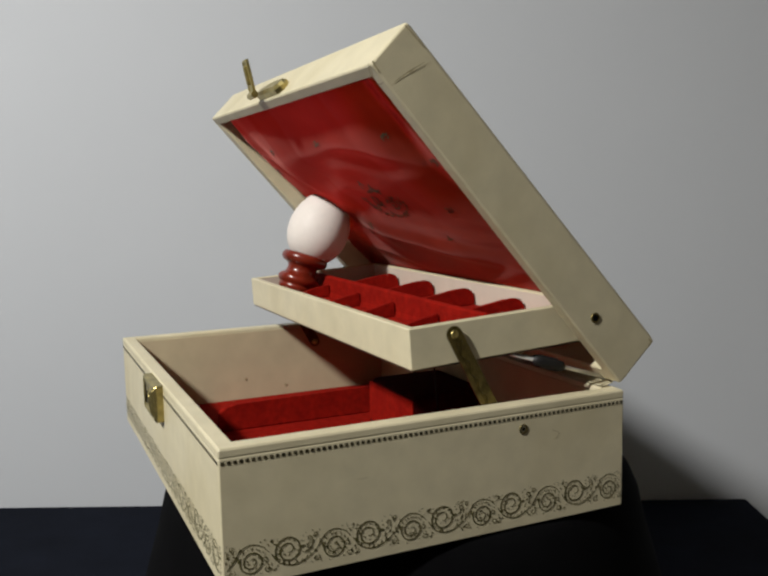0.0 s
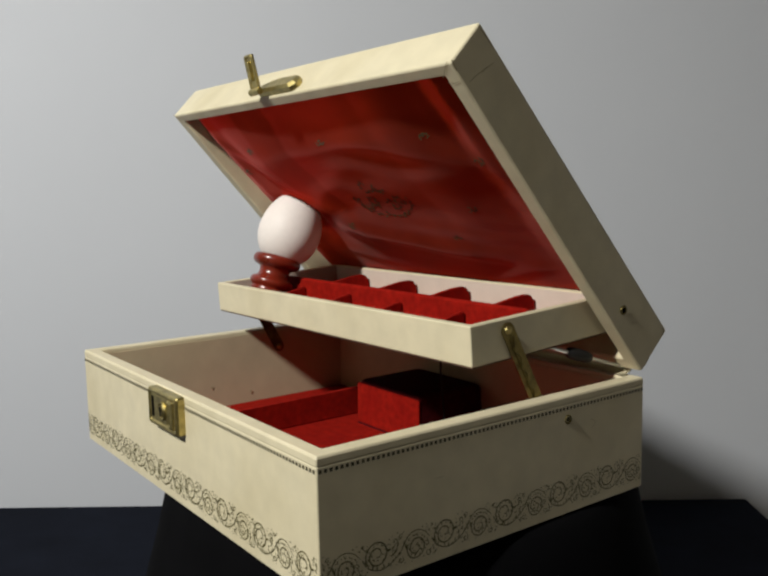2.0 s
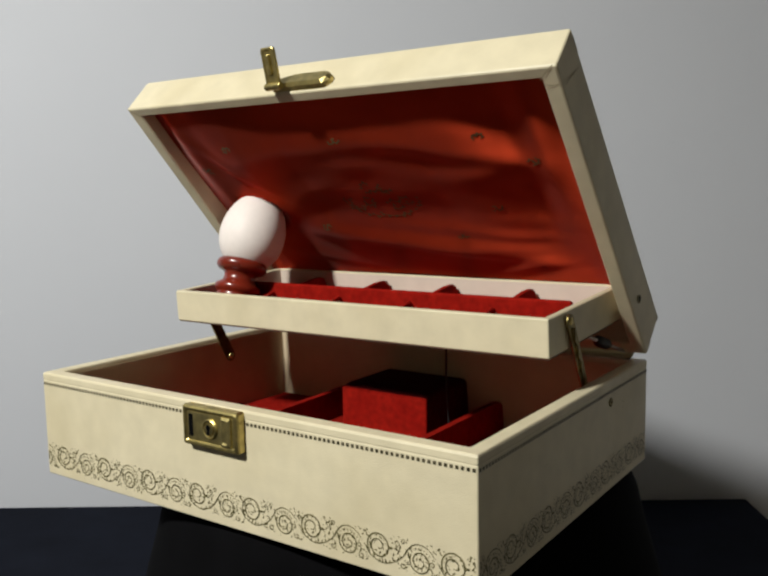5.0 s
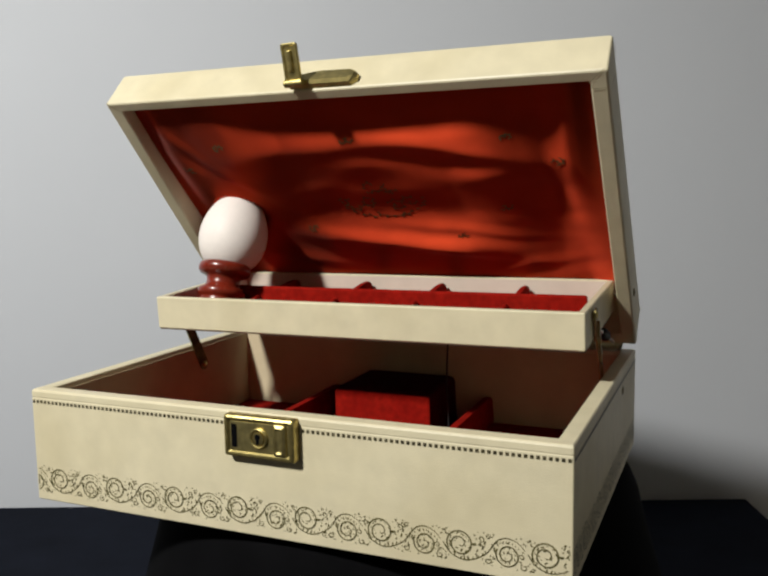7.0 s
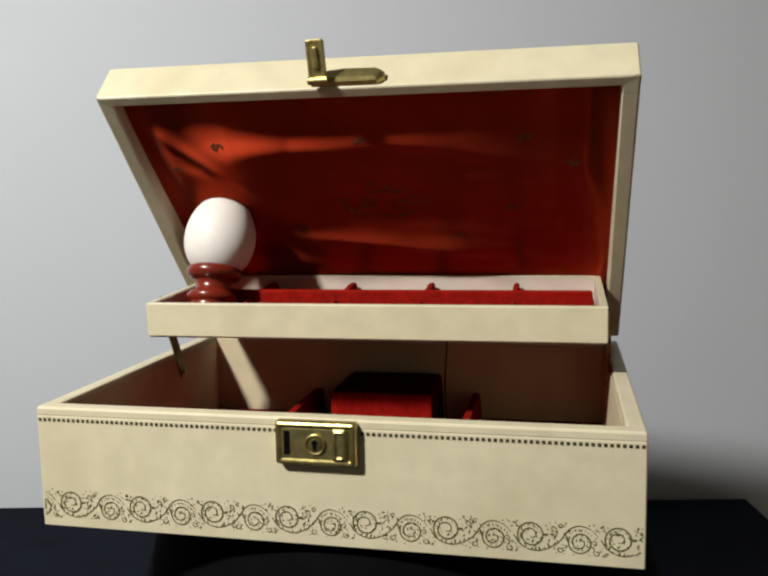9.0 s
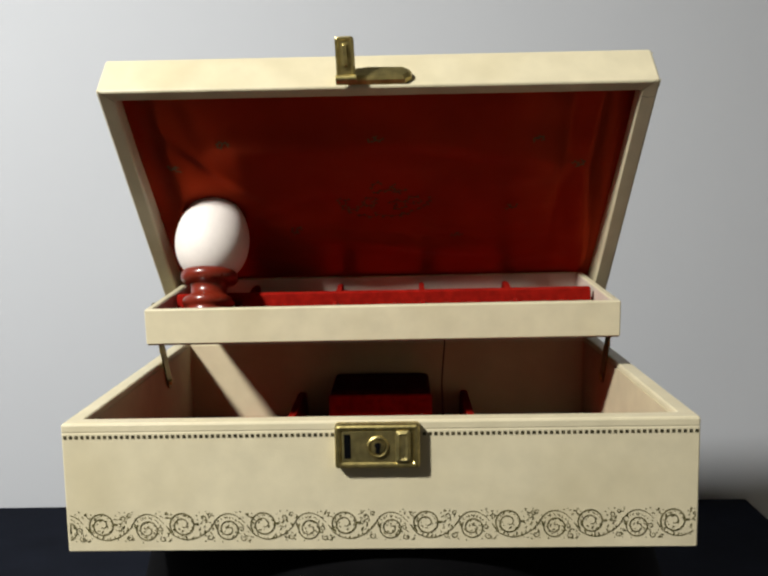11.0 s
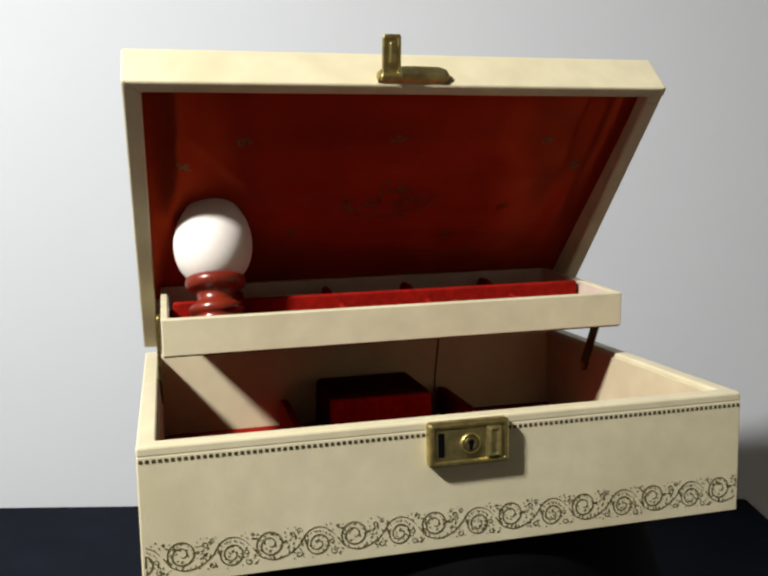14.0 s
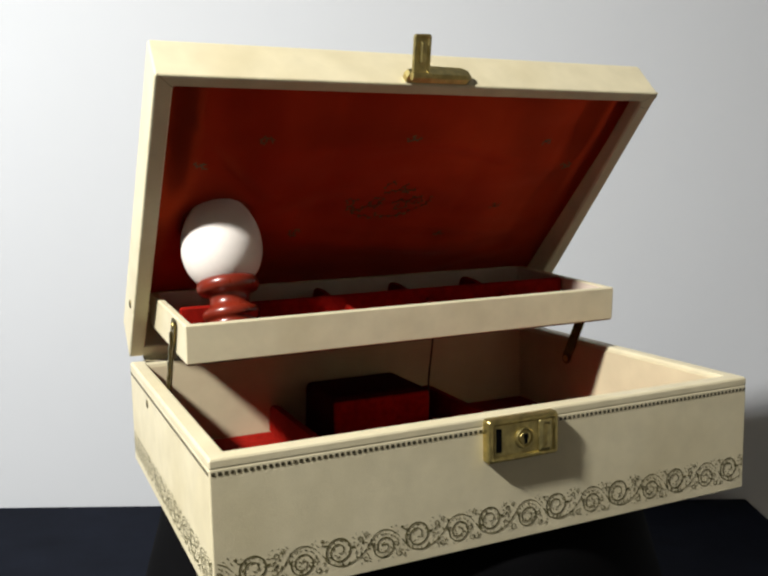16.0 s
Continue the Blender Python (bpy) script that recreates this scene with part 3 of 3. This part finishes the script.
    lathe(tongue, [(1.9, -5.4), (2.1, -5.0), (2.1, 5.0), (1.9, 5.4)], at @ Matrix.Translation((0, 0, 0.0004)) @ pose(0, 0, 0, 0, 90), 16)
    part("hasp_tongue", tongue, BRASS, shell, "brass tongue flipped upright")
    return shell


def hinge(box):
    """A creased cloth strip from the back rim up into the lid."""
    bm, rng = bmesh.new(), random.Random(3)
    prof = [(201.5, 61.0), (205.0, 61.6), (208.0, 62.2), (209.0, 63.4), (207.6, 64.6), (206.4, 67.0), (203.0, 70.0)]
    rows = []
    for i in range(60):
        x = -137.5 + 275 * i / 59
        w = 0.5 * noise.noise(Vector((x * 0.09, 1.0, 0)))
        rows.append([bm.verts.new((x * MM, (yy + w * (k % 2)) * MM, (zz + 0.6 * w * (k % 3)) * MM)) for k, (yy, zz) in enumerate(prof)])
    for a, b in zip(rows, rows[1:]):
        for k in range(len(prof) - 1):
            bm.faces.new((a[k], a[k + 1], b[k + 1], b[k]))
    bmesh.ops.solidify(bm, geom=bm.faces[:], thickness=0.7 * MM)
    part("hinge_strip", bm, CREAM, box, "creased cream cloth hinge strip", smooth=True)


def lock(box):
    m = face_matrix("front") @ Matrix.Translation((0.145, 0, 0))
    plate = part("lock_plate", loft(bmesh.new(), -19.6, 18.9, 39.4, 59.9, [(0, -0.1, 1.4), (0, 3.6, 1.4), (0.4, 4.6, 1.4), (1.2, 5.1, 1.3), (2.2, 5.0, 1.1), (3.0, 4.1, 1), (6, 4.1, 0.8)], m), BRASS, box, "aged brass lock plate")
    part("recess", loft(bmesh.new(), -16.4, 15.8, 42.6, 56.8, [(0, 3.9, 0.8), (0, 4.22, 0.8), (0.4, 4.3, 0.8)], m), TARNISH, plate, "tarnished sunken field of the lock")
    part("slot", loft(bmesh.new(), -15.4, -12.4, 44.2, 55.4, [(0, 4.0, 0.4), (0, 4.45, 0.4)], m), BLACK_STAND, plate, "dark slot")
    at = m @ Matrix.Translation((-0.2 * MM, 49.6 * MM, 4.1 * MM))
    boss = part("keyhole_boss", lathe(bmesh.new(), [(5.0, 0), (5.0, 0.9), (4.4, 1.4), (3.8, 1.2), (3.6, 0.7), (3.3, 0.7), (3.0, 1.5), (1, 1.7)], at, 28), BRASS, plate, "round brass keyhole")
    bm = bmesh.new()
    for r, y0 in ((1.5, 0.9),):
        bm.faces.new([bm.verts.new(at @ Vector((r * math.cos(2 * math.pi * i / 12) * MM, (y0 + r * math.sin(2 * math.pi * i / 12)) * MM, 1.85 * MM))) for i in range(12)])
    bm.faces.new([bm.verts.new(at @ Vector((x * MM, y * MM, 1.84 * MM))) for x, y in ((-0.8, 0.4), (-0.95, -2.6), (0.95, -2.6), (0.8, 0.4))])
    part("keyhole", bm, BLACK_STAND, boss)
    part("slider", loft(bmesh.new(), 7.6, 14.8, 42.0, 57.4, [(0, 4.0, 1), (0.3, 5.4, 1), (1.6, 6.2, 1), (2.6, 5.6, 0.6)], m), TARNISH, plate, "dulled brass release slider")


def tray(box):
    bm = loft(bmesh.new(), -133.5, 133.5, 0, 104, [(0.6, 0, 0.8), (0, 0.7, 0.8), (0, 19.6, 0.8), (0.5, 20.2, 0.8), (3.4, 20.2, 0.6), (3.9, 19.7, 0.6), (3.9, 2, 0.6)], TRAY)
    shell = part("tray", bm, CREAM, box, "shallow cream tray raised on brass arms")
    # added sheet, out of view: darkens the space beneath by stopping bounced light
    part("bounce_blocker", loft(bmesh.new(), -133, 133, 0.7, 103.3, [(0, -0.5, 0.8), (0, -0.05, 0.8)], TRAY), BOUNCE_BLOCK, shell, "unseen dark sheet added under the tray to cut bounced light")
    paper = loft(bmesh.new(), -129.6, 129.6, 3.9, 100.1, [(0.05, 19.4, 0.5), (0.05, 2.2, 0.5), (0.4, 2.2, 0.5), (0.4, 19.4, 0.5), (0.05, 19.4, 0.5)], TRAY, close=False)
    part("tray_lining", paper, INNER_CREAM, shell, "pale pink paper lining")
    bm = bmesh.new()
    loft(bm, -129.0, 129.0, 4.6, 99.4, [(0, 2.3, 0.5), (0, 5.4, 0.5), (0.8, 6, 0.5)], TRAY)
    part("velvet_base", bm, VELVET, shell, "red velvet tray base")
    bm = bmesh.new()
    loft(bm, -127, 127, 44, 48.5, [(-1.5, 5, 0.5), (0, 9, 0.8), (0.3, 19.4, 0.8), (1.2, 20.4, 0.8)], TRAY)
    part("long_divider", bm, VELVET, shell, "red velvet divider along the tray")
    for x in (-85.4, -29.1, 24.7, 80.4):
        for prof in ([(48, 6), (48, 13), (66, 14.6), (86, 16.8), (93, 17.0), (97, 15.4), (98.6, 11), (98.8, 6)], [(8, 6), (10, 8), (18, 10.5), (34, 13.5), (43.5, 15), (43.5, 6)]):
            bm = bmesh.new()
            a = [bm.verts.new(TRAY @ Vector(((x - 1.6) * MM, y * MM, z * MM))) for y, z in prof]
            b = [bm.verts.new(TRAY @ Vector(((x + 1.6) * MM, y * MM, z * MM))) for y, z in prof]
            n = len(a)
            for i in range(n):
                bm.faces.new((a[i], a[(i + 1) % n], b[(i + 1) % n], b[i]))
            bm.faces.new(a[::-1])
            bm.faces.new(b)
            bmesh.ops.bevel(bm, geom=bm.edges[:], offset=0.7 * MM, segments=2, affect="EDGES", clamp_overlap=True)
            part("cross_divider", bm, VELVET, shell)
    for s in (-1, 1):
        arm = part("arm", bar(bar(bmesh.new(), (s * 135.0, 116.2, 96.0), (s * 135.2, 142.6, 46), 8.0, 0.9, (1, 0, 0)), (s * 135.6, 118.4, 91.4), (s * 135.7, 141.1, 49), 2.6, 0.8, (1, 0, 0)), DARK_BRASS, box, "tarnished brass swing arm")
        # a twisted wire lies along the arm
        twist = bmesh.new()
        for k in range(9):
            t, w = 0.1 + 0.088 * k, 1.1 if k % 2 else -1.1
            p = [Vector((s * 136.1, 116.2 + 26.4 * q - e * 0.9, 96.0 - 50.0 * q - e * 0.5)) for q, e in ((t, w), (t + 0.1, -w))]
            bar(twist, p[0], p[1], 1.7, 1.0 + 0.1 * (k % 2), (1, 0, 0))
        part("twisted_wire", twist, DARK_BRASS, arm, "twisted brass wire")
        for y, z in ((116.2, 96.0), (142.6, 46)):
            r = lathe(bmesh.new(), [(2.1, -1.5), (2.1, 0.5), (1.5, 0.9), (0.5, 1.0)], Matrix.Translation((s * 135.2 * MM, y * MM, z * MM)) @ pose(0, 0, 0, 0, 90 * s), 16)
            part("rivet", r, BRASS, arm, smooth=True)
    # sprung stay between the tray and the hinge corner
    for s in (1,):
        rod = bmesh.new()
        a, b = Vector((s * 131, 150, 82.6)), Vector((s * 132, 208.0, 64.4))
        d = (b - a).to_track_quat("Z", "Y").to_matrix().to_4x4()
        length = (b - a).length
        stay = part("stay_rod", lathe(rod, [(1.1, 0), (1.1, length)], Matrix.Translation(a * MM) @ d, 14), STEEL, box, "bright steel stay rod", smooth=True)
        grip = lathe(bmesh.new(), [(1.3, 13.5), (2.6, 15), (3.3, 18), (3.3, 28), (2.6, 32), (1.3, 33.5)], Matrix.Translation(a * MM) @ d, 14)
        part("sleeve", grip, BLACK_PLASTIC, stay, "black plastic sleeve", smooth=True)


def jewellery_box():
    box = new("jewelry_box")
    body = box_body(box)
    velvet_fittings(box)
    wear_marks(lid(box), body)
    hinge(box)
    lock(box)
    tray(box)
    return tagged(box, "open cream leatherette jewelry box with red lining and raised tray", "jewelry box")


# ---- egg in its cup ----
EGG_AT = Matrix.Translation((-0.1028, 0.1374, 0.1364)) @ pose(0, 0, 0, 0, 3) @ pose(0, 0, 0, -24)
CUP_AT = Matrix.Translation((-0.1031, 0.1264, 0.1168)) @ pose(0, 0, 0, -19)


def egg():
    prof = []
    for i in range(1, 40):
        a = math.pi * i / 40
        z = -28 * math.cos(a)
        r = 22.1 * math.sin(a) * (1 - 0.10 * z / 28)
        prof.append((r, z))
    prof = [(0.3, -28)] + prof + [(0.3, 28)]
    return tagged(part("egg", lathe(bmesh.new(), prof, None, 48), EGGSHELL, smooth=True), "white hen's egg leaning back in its cup", "egg")


def egg_cup():
    prof = [(1, -27), (12.2, -27), (13.4, -26), (13.4, -23.6), (12.8, -22.4), (14.2, -21.6), (15.3, -19.8), (15.3, -17.8), (14.0, -16.0), (12.0, -15.2), (10.8, -13.6),
            (10.5, -11.2), (10.9, -9.0), (12.4, -7.8), (15.2, -6.9), (16.7, -5.0), (16.9, -3.0), (16.3, -1.0), (14.9, 0.2), (13.6, -0.4), (12.4, -4), (1, -9)]
    return tagged(part("egg_cup", lathe(bmesh.new(), prof, None, 44), LACQUER, smooth=True), "glossy red-brown turned wooden egg cup in the tray", "egg cup")


# ---- turntable ----
def turntable():
    base = new("turntable")
    drum = lathe(bmesh.new(), [(176, -138.5), (170, -105), (158, -61), (151, -37), (146, -16), (142, -7), (139, -3), (135, -1.2), (10, -0.95)], None, 72)
    part("foot_ring", lathe(bmesh.new(), [(176, -149.8), (180, -148.5), (180, -140), (177, -138.6), (150, -138.6)], None, 72), BLACK_STAND, base, smooth=False)
    part("stand", drum, BLACK_STAND, base, "matt black round stand flaring to its foot", smooth=True)
    return tagged(base, "round matt black turntable on the table", "turntable")


room()
black_table()
BOX, EGG, CUP, TURNTABLE = jewellery_box(), egg(), egg_cup(), turntable()

# ---- the turning ----
OFFSET = Matrix.Translation((-0.0088, -0.1467, 0))
TURNS = [(0.0, -64.63), (0.5, -61.57), (1.0, -58.52), (1.5, -55.46), (2.0, -52.38), (2.5, -49.31), (3.0, -46.28), (3.5, -43.21), (4.0, -40.15),
         (4.5, -37.12), (5.0, -34.12), (5.5, -31.14), (6.0, -28.18), (6.5, -25.24), (7.0, -22.33), (7.5, -19.51), (8.0, -16.74), (8.5, -14.00),
         (9.0, -11.27), (9.5, -8.53), (10.0, -5.80), (10.5, -3.07), (11.0, -0.34), (11.5, 2.37), (12.0, 5.08), (12.5, 7.72), (13.0, 10.33),
         (13.5, 12.94), (14.0, 15.53), (14.5, 18.06), (15.0, 20.58), (15.5, 23.12), (16.0, 25.66)]


def motions():
    for thing, at in ((BOX, OFFSET), (EGG, OFFSET @ EGG_AT), (CUP, OFFSET @ CUP_AT), (TURNTABLE, Matrix())):
        walk(thing, [(t, pose(0, 0, 0, 0, 0, a) @ at) for t, a in TURNS])


motions()
